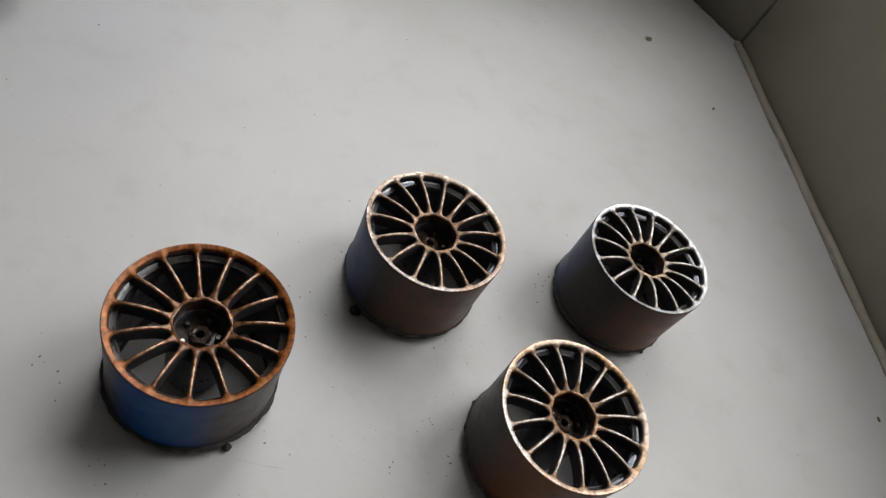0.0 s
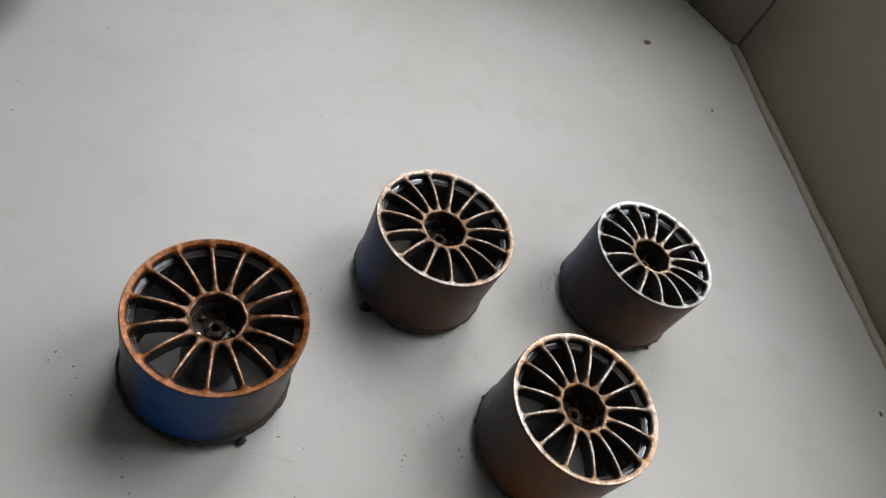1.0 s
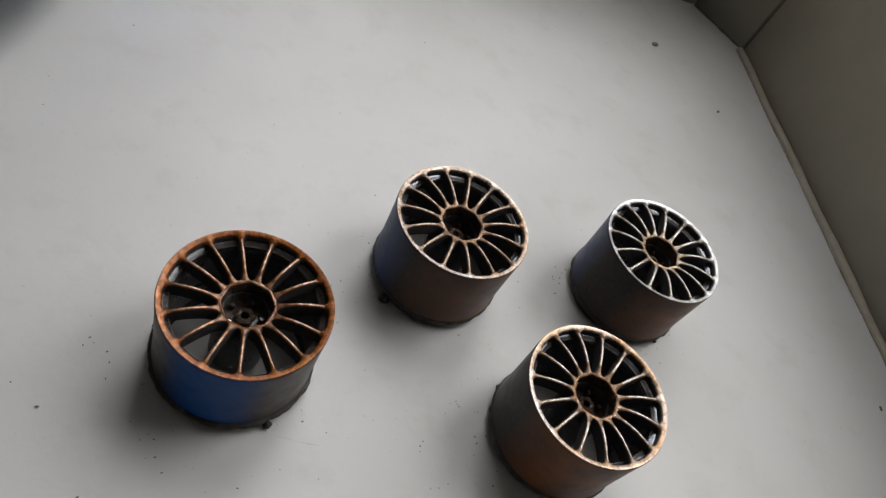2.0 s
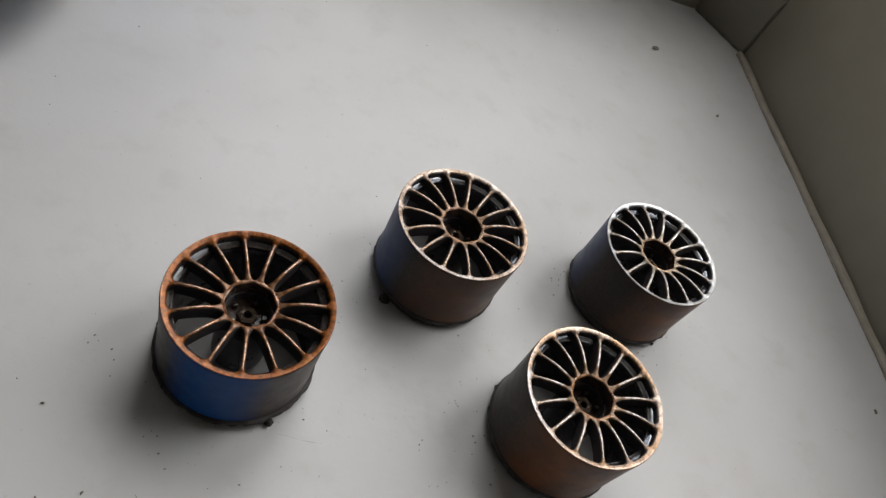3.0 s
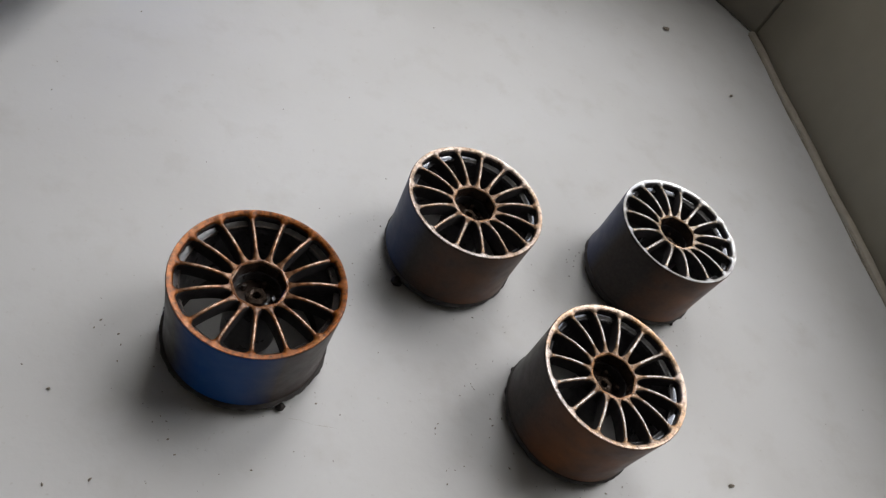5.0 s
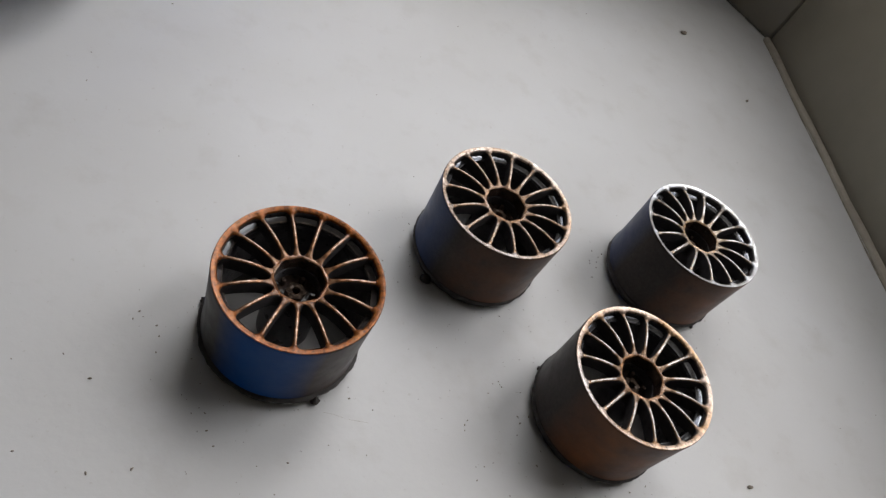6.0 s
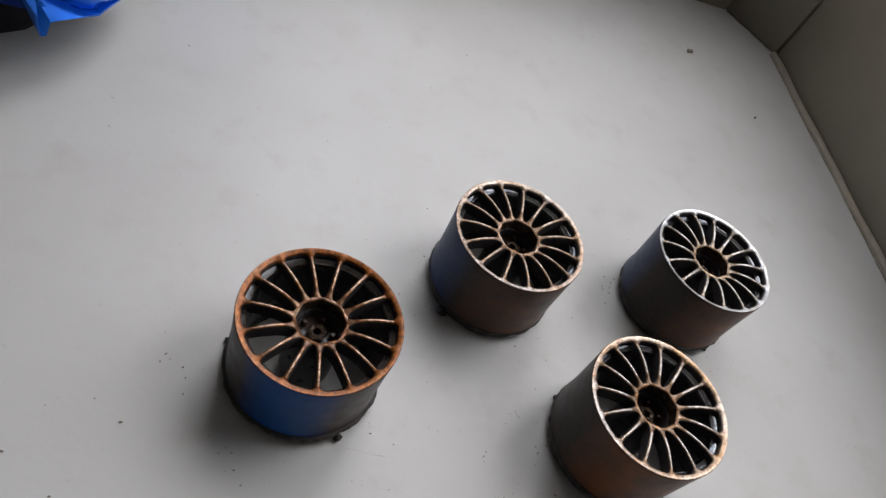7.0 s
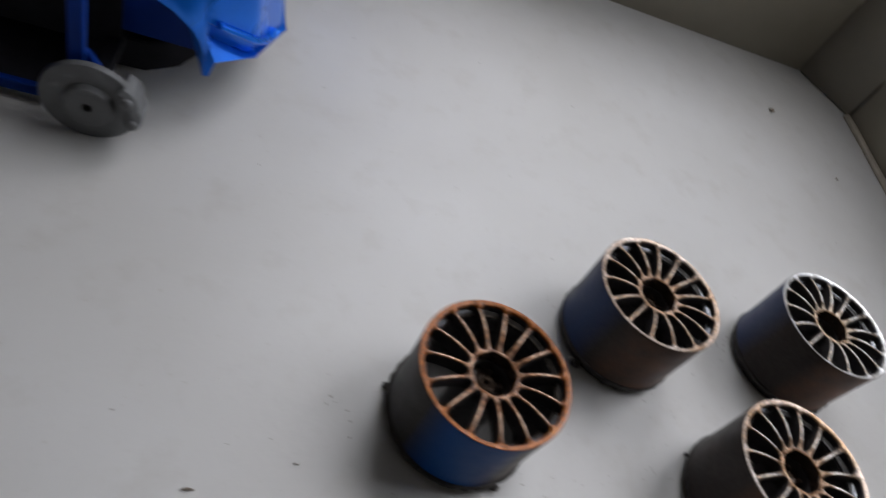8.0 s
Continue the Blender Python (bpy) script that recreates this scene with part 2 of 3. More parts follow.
glass_pane(box(WALL_X + 0.012, WALL_X + 0.016, EAST_Y0 - 0.01, EAST_Y1 + 0.01, EAST_RAIL - 0.01, OPEN_TOP + 0.01), window)
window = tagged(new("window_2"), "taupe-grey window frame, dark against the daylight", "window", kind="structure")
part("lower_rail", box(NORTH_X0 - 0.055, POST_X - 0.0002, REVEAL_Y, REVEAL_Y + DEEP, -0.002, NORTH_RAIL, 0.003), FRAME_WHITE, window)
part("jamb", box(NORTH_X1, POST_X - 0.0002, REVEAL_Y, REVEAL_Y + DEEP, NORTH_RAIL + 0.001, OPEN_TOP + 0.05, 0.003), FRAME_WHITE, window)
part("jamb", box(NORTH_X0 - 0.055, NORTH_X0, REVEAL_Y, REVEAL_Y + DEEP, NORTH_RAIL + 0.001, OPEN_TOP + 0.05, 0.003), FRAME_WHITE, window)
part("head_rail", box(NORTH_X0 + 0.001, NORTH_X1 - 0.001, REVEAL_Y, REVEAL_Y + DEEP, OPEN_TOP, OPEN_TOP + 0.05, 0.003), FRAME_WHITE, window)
glass_pane(box(NORTH_X0 - 0.01, NORTH_X1 + 0.01, REVEAL_Y + 0.012, REVEAL_Y + 0.016, NORTH_RAIL - 0.01, OPEN_TOP + 0.01), window)
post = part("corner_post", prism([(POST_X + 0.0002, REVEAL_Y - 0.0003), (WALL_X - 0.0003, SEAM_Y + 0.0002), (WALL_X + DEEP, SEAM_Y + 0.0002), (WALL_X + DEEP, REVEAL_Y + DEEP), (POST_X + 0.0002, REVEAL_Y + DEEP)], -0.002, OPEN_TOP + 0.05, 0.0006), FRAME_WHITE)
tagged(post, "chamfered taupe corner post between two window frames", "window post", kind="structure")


def tube_along(points, radius, squash=1.0, sides=10, wobble=0.0, seed=1):
    """A bead of round section laid along a line."""
    bm = bmesh.new()
    rng = random.Random(seed)
    rings = []
    for i, p in enumerate(points):
        a, b = Vector(points[max(i - 1, 0)]), Vector(points[min(i + 1, len(points) - 1)])
        along = (b - a).normalized()
        up = Vector((0, 0, 1)) if abs(along.z) < 0.9 else Vector((1, 0, 0))
        side = along.cross(up).normalized()
        up = side.cross(along)
        r = radius * (1 + rng.uniform(-wobble, wobble))
        rings.append([bm.verts.new(Vector(p) + side * r * math.cos(2 * math.pi * k / sides) + up * r * squash * math.sin(2 * math.pi * k / sides)) for k in range(sides)])
    for one, two in zip(rings, rings[1:]):
        for k in range(sides):
            bm.faces.new((one[k], one[(k + 1) % sides], two[(k + 1) % sides], two[k]))
    bm.faces.new(rings[0][::-1])
    bm.faces.new(rings[-1])
    return bm


bead_points = [(WALL_X - 0.0035 + 0.0006 * math.sin(i * 0.9), SEAM_Y - 0.002 - 0.012 * i, 0.0008) for i in range(110)]
tagged(part("sealant_bead", tube_along(bead_points, 0.0030, 0.75, 10, 0.08), SEALANT), "yellowed sealant bead along the window frame", "sealant", kind="structure")
gap_line = [(POST_X - 0.0008 + 0.0285 * i / 12, REVEAL_Y - 0.0008 - 0.0425 * i / 12, 0.0004) for i in range(13)]
tagged(part("dirt_shade_line", tube_along(gap_line, 0.0009, 0.6, 8, 0.35, 3), GAP_DIRT), "dark dirt in the joint below the corner post", "dirt", kind="structure")

# a dark strip laid where the bead shades the sill
shade_line = [(WALL_X - 0.0066 + 0.0005 * math.sin(i * 0.7), SEAM_Y - 0.004 - 0.012 * i, 0.0002) for i in range(110)]
tagged(part("dirt_shade_line", tube_along(shade_line, 0.0007, 0.35, 8, 0.45, 7), BEAD_SHADE), "thin dark strip painting the shade along the sealant bead", "dirt", kind="structure")

hairline = [(0.0184 + 0.0040 * k, 0.0812 - 0.0006 * k + 0.0003 * math.sin(2.1 * k), 0.00002) for k in range(5)]
tagged(part("scratch", tube_along(hairline, 0.00004, 0.4, 6, 0.7, 9), SEALANT), "hairline crack in the sill's paint", "scratch", kind="structure")

# ---- the wheels ----
LIP_R, LIP_Z, TIP_R, SPOKES = 0.0271, 0.0375, 0.0252, 15


def lip_profile(phase, TIP_R):
    def at(a):
        k = (a - phase) / (2 * math.pi / SPOKES)
        off = abs(k - round(k)) * 360 / SPOKES
        web = (1 - min(1.0, max(0.0, off - 0.9) / 4.4)) ** 2          # 1 at a spoke, 0 between two
        inner = TIP_R - 0.0017 * web
        return [(LIP_R - 0.0010, LIP_Z - 0.0042), (LIP_R - 0.0010, LIP_Z - 0.0010), (LIP_R, LIP_Z - 0.0008), (LIP_R - 0.0001, LIP_Z - 0.0002), (LIP_R - 0.0003, LIP_Z),
                (inner + 0.0009 + 0.0008 * web, LIP_Z - 0.0001), (inner + 0.0003 + 0.0002 * web, LIP_Z - 0.0004 - 0.0004 * web), (inner, LIP_Z - 0.0010 - 0.0004 * web), (inner + 0.0001, LIP_Z - 0.0026), (TIP_R + 0.0006, LIP_Z - 0.0042)]
    return at


def spoke_mesh():
    """One spoke along +x: a rounded bronze ridge on a deep black blade, bowed upwards and dipping to the rim."""
    bm = bmesh.new()
    rings = []
    stations = 16
    for i in range(stations + 1):
        u = 0.5 - 0.5 * math.cos(math.pi * i / stations)
        r = 0.0086 + (0.0255 - 0.0086) * u
        z = 0.0352 + 0.0017 * math.sin(math.pi * u ** 0.9) + 0.0013 * u * u
        w = 0.00056 + 0.0013 * math.exp(-u / 0.06) + 0.0012 * math.exp(-(1 - u) / 0.045)
        deep = 0.0062 - 0.0012 * u
        section = [(-w * 1.25, -deep), (-w * 1.35, -0.0012), (-w, -0.0003), (-w * 0.5, 0), (w * 0.5, 0), (w, -0.0003), (w * 1.35, -0.0012), (w * 1.25, -deep)]
        rings.append([bm.verts.new((r, y, z + dz)) for y, dz in section])
    n = len(rings[0])
    for i, (one, two) in enumerate(zip(rings, rings[1:])):
        for k in range(n):
            f = bm.faces.new((one[k], one[(k + 1) % n], two[(k + 1) % n], two[k]))
            # index 2: the window's highlight along the ridge, put in as a paler colour
            f.material_index = 1 if k not in (2, 3, 4) or i > 12 else 2 if k == 3 and 5 <= i <= 11 else 0
    for ring in (rings[0], rings[-1][::-1]):
        bm.faces.new(ring).material_index = 1
    return bm


def hub_ring_profile(a):
    """An eight-sided opening with softened corners in a round collar."""
    k = a / (math.pi / 4)
    flat = math.cos(math.pi / 8) / math.cos((k - math.floor(k) - 0.5) * math.pi / 4)
    r = 0.0081 * min(flat * 1.03, 1.0)
    return [(0.0092, 0.0300), (0.0092, 0.0346), (0.0089, 0.0352), (r + 0.0004, 0.0353), (r, 0.0350), (r - 0.0001, 0.0335), (r - 0.0001, 0.0300)]


def lump(size, seed, flat=0.6):
    bm = bmesh.new()
    bmesh.ops.create_icosphere(bm, subdivisions=2, radius=size)
    for v in bm.verts:
        v.co *= 1 + 0.55 * noise.noise(v.co / size * 1.3 + Vector((seed * 3.1, seed, 0)))
        v.co.z *= flat
    return bm


def make_wheel(phase, lip, ridge, spoke_glint, hub, barrel, burrs, seed, tip):
    """A moulded rim standing on its back edge. phase: degrees of one spoke; burrs: degrees of the leftover sprue nibs."""
    w = new("wheel_rim")
    rng = random.Random(seed)
    ripple = [rng.uniform(-1, 1) for _ in range(144)]
    ripple = [(ripple[k] + ripple[k - 1] + 0.6 * ripple[k - 2]) / 1.8 for k in range(144)]
    drum = lathe(lambda a: [(0.0250, 0.0057), (0.0267, 0.0057), (0.0266, 0.0063), (0.0265, 0.0080), (0.0265, 0.0140), (0.0266, 0.020), (0.0268, 0.029), (LIP_R, LIP_Z - 0.0009), (LIP_R - 0.0009, LIP_Z - 0.0010), (LIP_R - 0.0009, LIP_Z - 0.0043),
                                    (TIP_R + 0.0006, LIP_Z - 0.0043), (TIP_R + 0.0003, 0.0335), (0.0237, 0.0326), (0.0231, 0.0318), (0.0226, 0.0300), (0.0232, 0.0200), (0.0236, 0.0057)], 96)
    for f in drum.faces:
        c = f.calc_center_median()
        f.material_index = 1 if math.hypot(c.x, c.y) < 0.0247 else 0
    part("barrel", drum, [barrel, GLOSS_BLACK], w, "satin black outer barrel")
    trim = 0.0 if seed == 11 else 0.0006        # three of the flanges are cut closer
    torn = lambda a: ripple[round(a / (2 * math.pi) * 144) % 144]
    part("flange", lathe(lambda a: [(0.0236, 0.0), (0.0252 - trim + 0.0002 * torn(a), 0.0), (0.0263 - trim + 0.0003 * torn(a), 0.0010), (0.0273 - trim + 0.0003 * torn(a), 0.0032), (0.0278 - trim + 0.0004 * torn(a), 0.0042),
                                    (0.0277 - trim + 0.0003 * torn(a), 0.0049), (0.0268, 0.0055), (0.0236, 0.0056)], 144), FLASH_BLACK, w, "rough black moulding flange with a ragged edge")
    ledge = lathe(lambda a: [(0.0249, 0.0342), (0.0235, 0.0337), (0.02315, 0.0333), (0.0231, 0.0320), (0.0249, 0.0320)], 120)
    # the bevel gets a brighter material as a painted highlight
    for f in ledge.faces:
        c = f.calc_center_median()
        f.material_index = 1 if math.hypot(c.x, c.y) < 0.0234 and c.z > 0.0332 else 0
    part("inner_ledge", ledge, [LEDGE_DARK, EDGE_GLINT] if seed == 11 else [LEDGE_BLACK, BRIGHT_LEDGE], w, "glossy black ledge with a highlight coloured into its edge")
    ring = lathe(lip_profile(radians(phase), tip), 360)
    for f in ring.faces:
        c = f.calc_center_median()
        r = math.hypot(c.x, c.y)
        f.material_index = 2 if r > LIP_R - 0.0012 and c.z < LIP_Z - 0.0004 else 1 if c.z < LIP_Z - 0.0012 else 0
    part("lip", ring, [lip, GLOSS_BLACK, barrel], w)
    spoke_data = mesh_of("spoke", spoke_mesh(), [ridge, SPOKE_BLACK, spoke_glint], 50)
    for i in range(SPOKES):
        s = new("spoke", spoke_data)
        s.parent = w
        s.matrix_basis = pose(0, 0, 0, 0, 0, phase + 24 * i)
    ring = lathe(hub_ring_profile, 64)
    for f in ring.faces:
        f.material_index = 1 if f.calc_center_median().z < 0.0345 else 0
    part("hub_ring", ring, [hub, RUST_BLACK], w)
    part("hub_tube", lathe(lambda a: [(0.0076, 0.006), (0.0090, 0.006), (0.0093, 0.0299), (0.0074, 0.0299)], 48), GLOSS_BLACK, w)
    part("hub_floor", lathe(lambda a: [(0.0019, 0.0262), (0.0075, 0.0258), (0.0075, 0.0225), (0.0019, 0.0225)], 40), RUST_BLACK, w, "rusty black hub floor")
    part("centre_nut", lathe(lambda a: [(0.0018, 0.0263), (0.0033 / max(math.cos((a % (math.pi / 3)) - math.pi / 6), 0.8) * 0.9, 0.0262), (0.0032 / max(math.cos((a % (math.pi / 3)) - math.pi / 6), 0.8) * 0.9, 0.0282), (0.0021, 0.0288), (0.0014, 0.0284), (0.0013, 0.0268)], 36), NUT_STEEL, w)
    for i in range(5):
        a = radians(212 + 72 * i)
        # the first bolt is coloured bright to stand for a glint in the hub
        b = part("lug_bolt", lathe(lambda a: [(0.0001, 0.0255), (0.0010, 0.0255), (0.0010, 0.0278), (0.0007, 0.0283), (0.0001, 0.0283)], 12, False), RUST_BLACK if i else BOLT_GLINT, w)
        b.location = (0.0054 * math.cos(a), 0.0054 * math.sin(a), 0)
    for i, (angle, size) in enumerate(burrs):
        b = part("sprue_nib", lump(size, seed + i, 0.9), FLASH_BLACK, w, "torn black sprue nib")
        reach = 0.0276 if size > 0.0013 else 0.0267
        b.location = (reach * math.cos(radians(angle)), reach * math.sin(radians(angle)), size * 0.75)
    return w


COPPER, GOLD = (0.245, 0.072, 0.010), (0.40, 0.23, 0.12)
RIDGES = [bronze_paint("ridge_copper", (0.21, 0.080, 0.026), (0.56, 0.37, 0.23), 0.32, 0.30, 0.5, 0.6, 0.6, 130), bronze_paint("ridge_bronze", (0.32, 0.18, 0.095), (0.62, 0.50, 0.40), 0.40, 0.30),
          bronze_paint("ridge_pale", (0.40, 0.29, 0.19), (0.66, 0.60, 0.54), 0.50, 0.28), bronze_paint("ridge_gold", (0.34, 0.20, 0.11), (0.66, 0.56, 0.47), 0.40, 0.28)]
# paler bronzes that paint the window's reflection onto the spoke tops
SPOKE_GLINTS = [bronze_paint("glint_copper", (0.34, 0.17, 0.085), (0.78, 0.62, 0.50), 0.5, 0.26, 0.55, 0.6, 0.5, 130), bronze_paint("glint_bronze", (0.40, 0.28, 0.19), (0.62, 0.54, 0.47), 0.6, 0.26),
          bronze_paint("glint_pale", (0.50, 0.46, 0.42), (0.72, 0.71, 0.70), 0.8, 0.22), bronze_paint("glint_gold", (0.42, 0.36, 0.30), (0.66, 0.62, 0.59), 0.8, 0.24)]
HUBS = [RIDGES[0], bronze_paint("hub_bronze", (0.27, 0.14, 0.065), (0.56, 0.43, 0.33), 0.35, 0.3), bronze_paint("hub_pale", (0.34, 0.21, 0.11), (0.56, 0.46, 0.36), 0.35, 0.3),
        bronze_paint("hub_rust", (0.26, 0.12, 0.045), (0.52, 0.36, 0.24), 0.30, 0.3)]
WHEELS = (
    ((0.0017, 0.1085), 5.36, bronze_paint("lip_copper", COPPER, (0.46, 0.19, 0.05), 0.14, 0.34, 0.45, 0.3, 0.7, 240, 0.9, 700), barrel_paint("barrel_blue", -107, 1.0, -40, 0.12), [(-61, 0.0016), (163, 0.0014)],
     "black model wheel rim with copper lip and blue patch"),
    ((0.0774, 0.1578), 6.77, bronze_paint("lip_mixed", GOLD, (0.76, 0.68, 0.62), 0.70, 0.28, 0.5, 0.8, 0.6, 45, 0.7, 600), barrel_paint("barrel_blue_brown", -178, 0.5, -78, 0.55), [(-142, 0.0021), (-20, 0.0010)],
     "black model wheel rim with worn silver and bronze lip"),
    # this lip's silver is the window's reflection put into the base colour
    ((0.1702, 0.1630), 22.79, bronze_paint("lip_sky_sheen", (0.62, 0.58, 0.54), (0.84, 0.84, 0.85), 0.8, 0.2, 0.5, 0.6, 0.2, 85, 0.3), barrel_paint("barrel_brown", 152, 0.35, -72, 0.75), [(-38, 0.0012), (-60, 0.0008)],
     "dark brown-black model wheel rim, window reflection coloured into its silver lip"),
    ((0.1225, 0.0909), 1.45, bronze_paint("lip_gold", (0.44, 0.25, 0.12), (0.78, 0.70, 0.65), 0.66, 0.28, 0.5, 0.7, 0.6, 36, 0.7, 600), barrel_paint("barrel_brown_sheen", 200, 0.0, -105, 0.85), [(140, 0.0008)],
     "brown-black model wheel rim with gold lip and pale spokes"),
)
for i, ((x, y), phase, lip, barrel, burrs, label) in enumerate(WHEELS):
    w = make_wheel(phase, lip, RIDGES[i], SPOKE_GLINTS[i], HUBS[i], barrel, burrs, 11 + i, (0.0250, 0.0252, 0.0254, 0.0251)[i])
    w.matrix_basis = pose(x, y, 0.0001)
    tagged(w, label, "wheel rim", group="model wheel rims")

# ---- the blue model car, standing on its brake discs ----
AXLE_X, DISC_Y, DISC_R, MID_X, MID_Y = -0.1462, 0.2045, 0.0172, -0.276, 0.322
ARCH_R, ARCH_Z = 0.0338, 0.0245


def shell_point(s, v):
    """One quarter of the shell. s: 0 at the nose's middle to 1 at the door; v: 0 at the lower edge, 1 at the shoulder, 2 on the centre line."""
    plan = [(-0.0905, MID_Y), (-0.0895, 0.300), (-0.0838, 0.2735), (-0.0935, 0.2465), (-0.1118, 0.231), (-0.119, 0.2265), (-0.130, 0.2235), (-0.1455, 0.222), (-0.161, 0.2235), (-0.172, 0.2265), (-0.180, 0.228), (-0.215, 0.232), (MID_X, 0.234)]
    k = min(int(s), len(plan) - 2)
    x = plan[k][0] + (plan[k + 1][0] - plan[k][0]) * (s - k)
    y = plan[k][1] + (plan[k + 1][1] - plan[k][1]) * (s - k)
    low = 0.020 if x > AXLE_X else 0.010
    d = abs(x - AXLE_X) * (1.0 if x > AXLE_X else 0.75)
    if d < ARCH_R:
        low = max(low, ARCH_Z + math.sqrt(ARCH_R ** 2 - d * d))
    shoulder = 0.060 + 0.006 * math.exp(-((x - AXLE_X) / 0.03) ** 2)
    inset = 0.0
    if v <= 1:
        z, inset = low + (shoulder - low) * v, 0.006 * v * v
        if 1.99 <= s <= 4.001:
            q = (4.0 - s) / 2.0                     # 0 at the wheel arch, 1 at the nose's corner
            low = 0.0190 + 0.0060 * min(1.0, max(0.0, q - 0.05) / 0.05) - 0.0045 * q
            lip = max(low + 0.0004, 0.0365 - 0.028 * q)
            crease, depth = max(lip + 0.0006, 0.0455 - 0.0308 * q), max(0.08, 1.0 - q / 0.85)
            for (v0, z0, i0), (v1, z1, i1) in zip(((0, low, 0), (0.2, lip, 0.0085), (0.25, lip + 0.0004, 0.0092), (0.35, crease - 0.0003, 0.0030), (0.375, crease, 0.0012), (1, shoulder, 0.005)),
                                                  ((0.2, lip, 0.0085), (0.25, lip + 0.0004, 0.0092), (0.35, crease - 0.0003, 0.0030), (0.375, crease, 0.0012), (1, shoulder, 0.005), (2, 1, 0))):
                if v0 <= v <= v1 + 1e-6:
                    f = (v - v0) / (v1 - v0)
                    z, inset = z0 + (z1 - z0) * f, depth * (i0 + (i1 - i0) * f) + 0.006 * v * v * (1 - depth)
                    break
        inset += 0.006 * v * max(0.0, min(1.0, (3.2 - s) / 1.2))
    else:
        u = v - 1
        roof = 0.068 + 0.045 / (1 + math.exp(-(-x - 0.20) / 0.012))
        z = shoulder + (roof - shoulder) * math.sin(u * math.pi / 2)
        inset = 0.006 + 0.006 * max(0.0, min(1.0, (3.2 - s) / 1.2))
        x, y = x + (min(x, -0.105) - x) * u, y + (MID_Y - y) * u
    c = Vector((MID_X - x, MID_Y - y, 0))
    c = c.normalized() * inset if c.length > 1e-6 else c
    return Vector((x + c.x, y + c.y, z))


def car_shell():
    bm = bmesh.new()
    sv = [0, 0.5, 1, 1.5] + [2 + 0.1 * k for k in range(26)] + [4.75, 5, 5.5, 6, 6.5, 7, 7.5, 8, 8.5, 9, 9.5, 10, 10.5, 11, 11.5, 12]
    vv = [0.025 * k for k in range(31)] + [0.85, 1, 1.1, 1.25, 1.5, 1.75, 2]
    for fx in (1, -1):
        for fy in (1, -1):
            grid = []
            for s in sv:
                row = []
                for v in vv:
                    p = shell_point(s, v)
                    row.append(bm.verts.new((MID_X + fx * (p.x - MID_X), MID_Y + fy * (p.y - MID_Y), p.z)))
                grid.append(row)
            for a, b in zip(grid, grid[1:]):
                for k in range(len(vv) - 1):
                    bm.faces.new((a[k], b[k], b[k + 1], a[k + 1]))
    bmesh.ops.remove_doubles(bm, verts=bm.verts, dist=1e-5)
    return bm


car = new("model_car")
tagged(car, "blue plastic model car standing without wheels on its grey brake discs", "model car")
shell = part("body_shell", car_shell(), BLUE_SHELL, car, "glossy blue shell with creased bumper", smooth=30)
solid = shell.modifiers.new("thickness", "SOLIDIFY")
solid.thickness, solid.offset = 0.0011, 1
part("chassis", box(2 * MID_X + 0.150, -0.151, 0.252, 2 * MID_Y - 0.252, 0.0030, 0.012, 0.001), BLACK_PLASTIC, car)
# added black sheet: covers sill that should lie in the car's shadow
part("underbody_shade", box(2 * MID_X - AXLE_X + 0.037, AXLE_X - 0.012, 0.2155, 0.2535, 0.0036, 0.0072, 0.0005), BLACK_PLASTIC, car)
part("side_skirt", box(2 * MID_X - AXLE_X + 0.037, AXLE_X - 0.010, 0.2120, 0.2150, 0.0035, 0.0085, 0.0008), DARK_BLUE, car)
# black sheet that puts the arch's inner shade into colour
part("arch_panel", box(AXLE_X - 0.060, -0.1442, 0.2375, 0.2395, 0.0150, 0.062, 0.0005), BLACK_PLASTIC, car, "black sheet standing for the shade inside the wheel arch")
part("arch_panel", box(-0.1440, -0.1130, 0.2375, 0.2395, 0.0250, 0.062, 0.0005), DARK_BLUE, car, "dark blue wheel arch liner")
# added black slab in place of the deep shadow under the nose
shade_side = [(-0.1600, 0.2410), (-0.1350, 0.2425), (-0.1230, 0.2510), (-0.1170, 0.2640), (-0.1120, 0.2760), (-0.1100, 0.2870)]
shade_outline = shade_side + [(x, 2 * MID_Y - y) for x, y in shade_side[::-1]]
part("nose_shade", prism(shade_outline, 0.0030, 0.0180, 0.0006), BLACK_PLASTIC, car, "added black slab standing for the shade below the nose")
# added block, keeps light from leaking under the nose
part("light_block", box(-0.122, -0.106, 0.268, 2 * MID_Y - 0.268, 0.005, 0.030, 0.001), BLACK_PLASTIC, car, "added black block that stops light below the bumper")


def disc_profile(a):
    return [(0.0019, 0.0), (0.0019, 0.0058), (0.0060, 0.0060), (0.0078, 0.0062), (0.0086, 0.0058), (0.0092, 0.0044), (0.0094, 0.0034), (DISC_R - 0.0010, 0.0032), (DISC_R - 0.0002, 0.0028), (DISC_R, 0.0022), (DISC_R, 0.0004), (DISC_R - 0.0004, 0.0)]


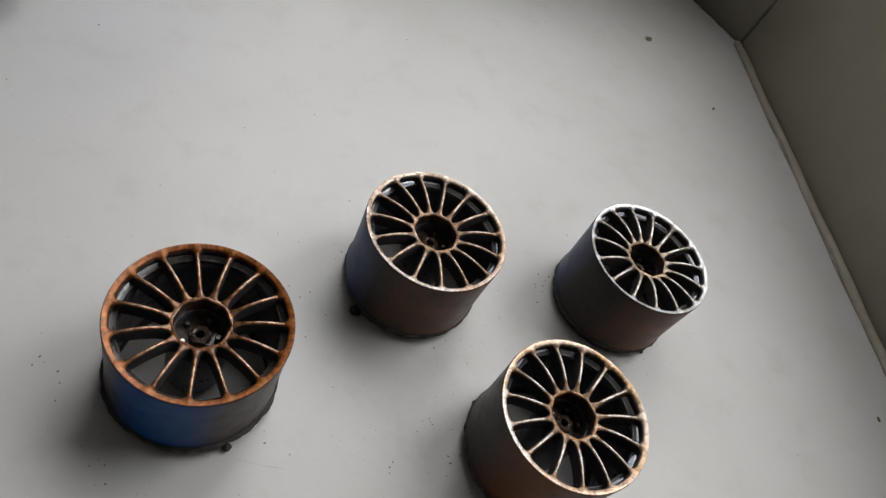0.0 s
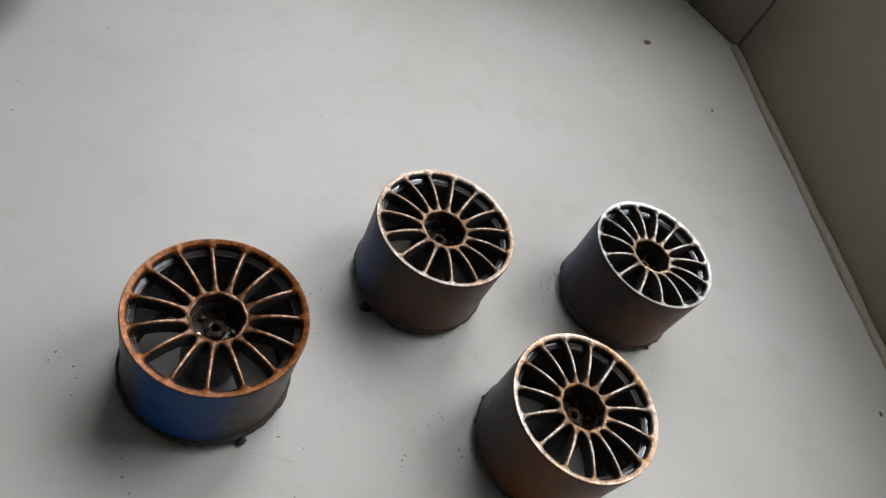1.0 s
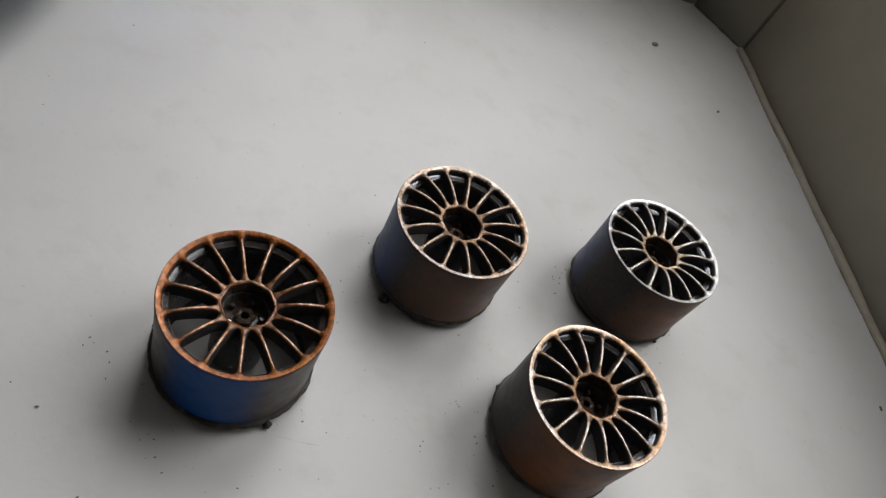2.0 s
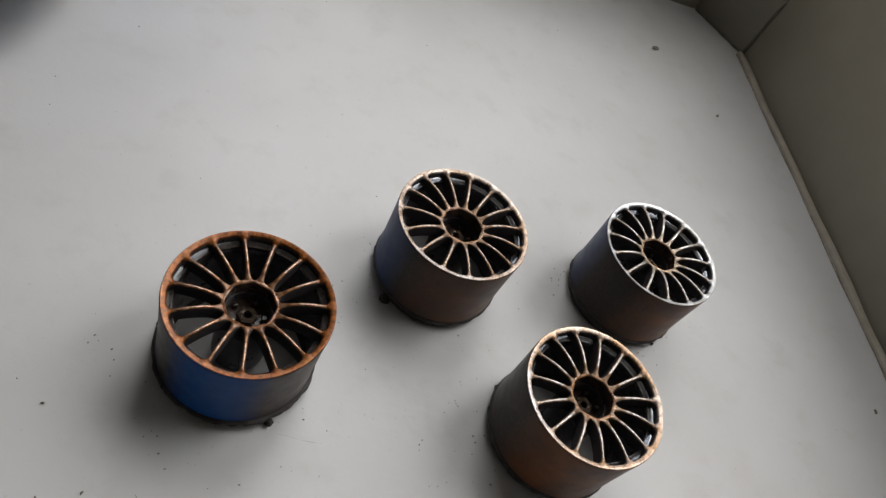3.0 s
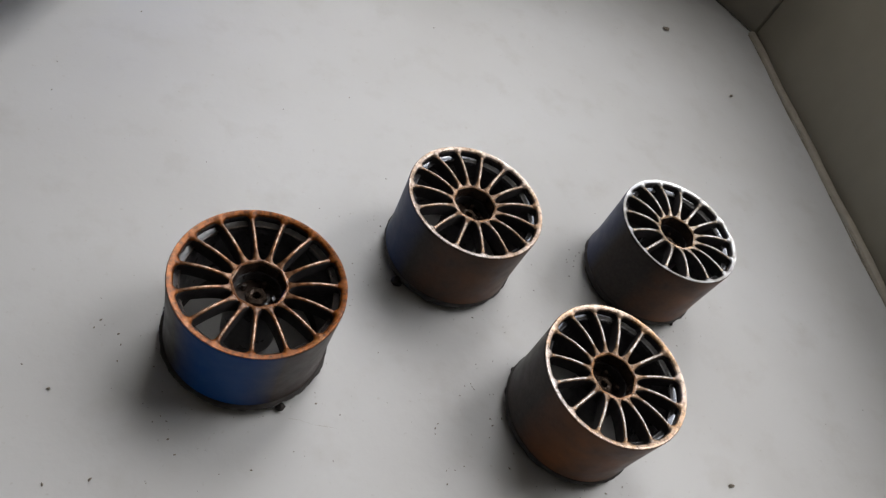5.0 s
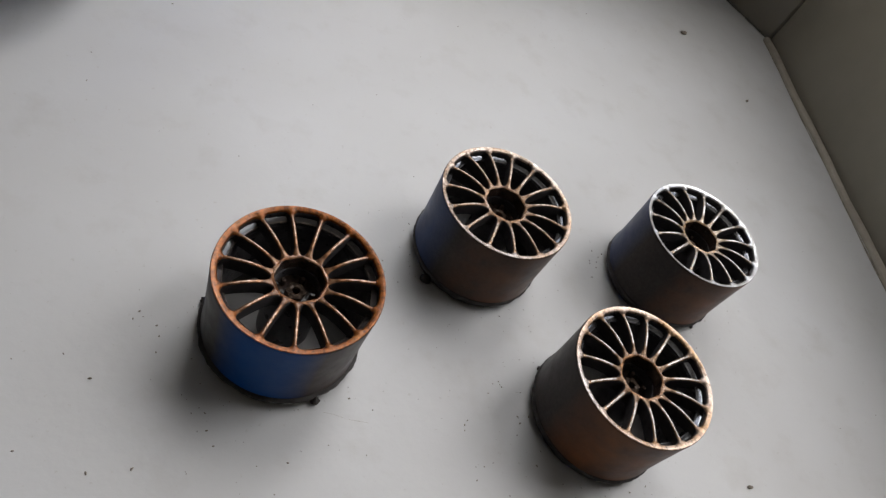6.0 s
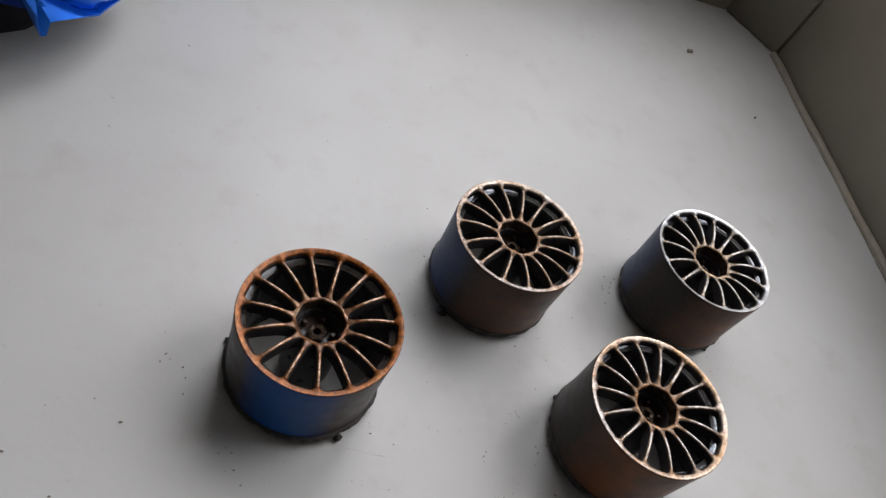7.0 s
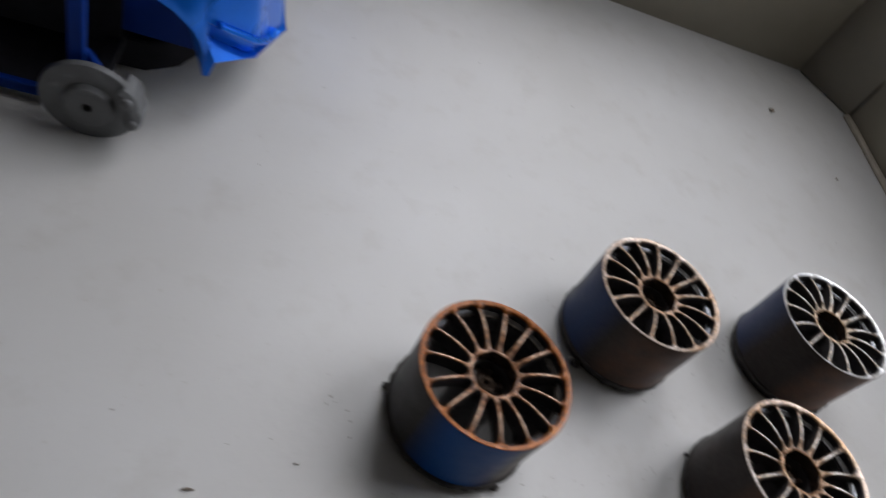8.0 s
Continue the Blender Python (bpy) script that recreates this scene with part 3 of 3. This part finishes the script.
def caliper():
    bm = bmesh.new()
    rings = []
    for i in range(11):
        a = radians(-20 + 66 * i / 10)
        swell = 0.0011 * abs(math.sin(2 * math.pi * i / 10))
        r0, r1 = 0.0138 - swell, 0.0177 + swell
        if i in (0, 10):
            r0, r1 = 0.0144, 0.0175
        rings.append([bm.verts.new((r * math.cos(a), r * math.sin(a), z)) for r, z in ((r0, 0.0036), (r0, 0.0060), (r0 + 0.001, 0.0068), (r1 - 0.002, 0.0068), (r1, 0.0054), (r1, -0.0042), (r1 - 0.001, -0.005), (r0, -0.005), (r0, -0.0004), (DISC_R + 0.0002, -0.0004), (DISC_R + 0.0002, 0.0036))])
    n = len(rings[0])
    for one, two in zip(rings, rings[1:]):
        for k in range(n):
            bm.faces.new((one[k], two[k], two[(k + 1) % n], one[(k + 1) % n]))
    bm.faces.new(rings[0])
    bm.faces.new(rings[-1][::-1])
    return bm


for near in (1, -1):
    fold = []
    for k in range(9):
        p = shell_point(3.85 - 1.55 * k / 8, 0.37 + 0.05 * k / 8)
        fold.append((p.x + 0.0016, MID_Y + near * (p.y - 0.0020 - MID_Y), p.z + 0.0012))
    part("bumper_fold", tube_along(fold, 0.0022, 0.6, 10), BLUE_SHELL, shell)

for ax in (AXLE_X, 2 * MID_X - AXLE_X):
    for side in (1, -1):
        y = MID_Y - side * (MID_Y - DISC_Y)
        turn = pose(ax, y, DISC_R, 90, 0, 0) if side == 1 else pose(ax, y, DISC_R, -90, 0, 0)
        d = part("brake_disc", lathe(disc_profile, 64), GREY_PLASTIC, car, "grey plastic brake disc")
        d.matrix_basis = turn
        part("caliper", caliper(), GREY_PLASTIC, d, "grey brake caliper")
        for turned in (-6, 31):
            boss = part("caliper_piston", lathe(lambda a: [(0.0001, 0.0066), (0.0022, 0.0066), (0.0021, 0.0078), (0.0015, 0.0083), (0.0001, 0.0084)], 18, False), GREY_PLASTIC, d)
            boss.location = (0.0158 * math.cos(radians(turned)), 0.0158 * math.sin(radians(turned)), 0)
        part("axle_end", lathe(lambda a: [(0.0001, 0.0), (0.0018, 0.0), (0.0018, 0.003), (0.0001, 0.003)], 20, False), BLACK_PLASTIC, d)
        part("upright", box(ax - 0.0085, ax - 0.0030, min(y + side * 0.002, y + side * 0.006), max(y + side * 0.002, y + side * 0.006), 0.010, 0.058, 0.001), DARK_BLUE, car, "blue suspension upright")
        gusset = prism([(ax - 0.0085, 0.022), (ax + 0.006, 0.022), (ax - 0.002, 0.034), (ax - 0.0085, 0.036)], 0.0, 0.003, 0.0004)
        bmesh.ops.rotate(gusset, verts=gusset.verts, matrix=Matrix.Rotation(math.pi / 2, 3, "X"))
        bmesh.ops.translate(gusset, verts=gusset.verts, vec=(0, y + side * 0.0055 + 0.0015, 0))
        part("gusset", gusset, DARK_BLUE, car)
        part("axle", box(ax - 0.003, ax + 0.003, min(y + side * 0.006, MID_Y), max(y + side * 0.006, MID_Y), DISC_R - 0.003, DISC_R + 0.003, 0.0008), BLACK_PLASTIC, car)

# ---- crumbs and dust on the sill ----
CRUMBS = [(0.2509, 0.3796, 3.3), (0.2840, 0.3238, 1.9), (0.3109, 0.1203, 1.6), (-0.0622, 0.0914, 0.7), (-0.0532, 0.0843, 1.2), (-0.0440, 0.1095, 1.0), (-0.0454, 0.1065, 0.8),
          (-0.0187, 0.0769, 0.7), (-0.0174, 0.0713, 0.9), (-0.0362, 0.0579, 1.2), (-0.0479, 0.0558, 1.1), (0.0208, 0.0701, 0.5), (0.0488, 0.1091, 0.5), (0.0692, 0.0819, 0.8),
          (0.0691, 0.0798, 0.6), (0.0906, 0.0872, 0.8), (0.0913, 0.0847, 0.9), (0.0952, 0.0877, 0.9), (0.0960, 0.0693, 1.0), (0.0755, 0.0674, 0.6), (0.0790, 0.0690, 0.6), (0.0724, 0.0671, 0.5),
          (0.0853, 0.0984, 0.7), (0.1904, 0.0682, 1.6), (0.0062, 0.2249, 0.6), (-0.0213, 0.1857, 0.6), (-0.0754, 0.0879, 0.5), (-0.0676, 0.0605, 0.9), (-0.0844, 0.0726, 1.6), (0.0984, 0.0748, 0.6)]
for i, (x, y, mm) in enumerate(CRUMBS):
    c = part("crumb", lump(mm * (0.00055 if mm > 1.4 else 0.00034), i + 1, 0.55), CRUMB)
    long = 2.1 if i == 28 else 1.5
    c.matrix_basis = pose(x, y, mm * 0.00024, 0, 0, 8 if i == 28 else 47 * i) @ Matrix.Diagonal((long, 1.2 / long, 1, 1))
    tagged(c, "small dark brown crumb lying on the sill", "crumb", group="crumbs on the sill")


def dust():
    """Fine grit, thicker round the rims."""
    bm = bmesh.new()
    rng = random.Random(5)
    spots = [(x, y) for (x, y), *_ in WHEELS]
    for i in range(300):
        if i % 3:
            cx, cy = spots[i % 4]
            r, a = 0.0275 + abs(rng.gauss(0, 0.013)), rng.uniform(math.pi * 0.85, math.pi * 1.95)
            x, y = cx + r * math.cos(a), cy + r * math.sin(a)
        else:
            x, y = rng.uniform(-0.12, 0.30), rng.uniform(0.03, 0.43)
        size = rng.choice((0.00010, 0.00012, 0.00015, 0.00024)) * rng.uniform(0.7, 1.3)
        m = pose(x, y, size * 0.4, rng.uniform(0, 360), 0, rng.uniform(0, 360)) @ Matrix.Diagonal((1.6, 1, 0.6, 1))
        bmesh.ops.create_icosphere(bm, subdivisions=1, radius=size, matrix=m)
    return bm


tagged(part("dust", dust(), CRUMB), "fine dark grit scattered over the sill", "dust", kind="stuff")
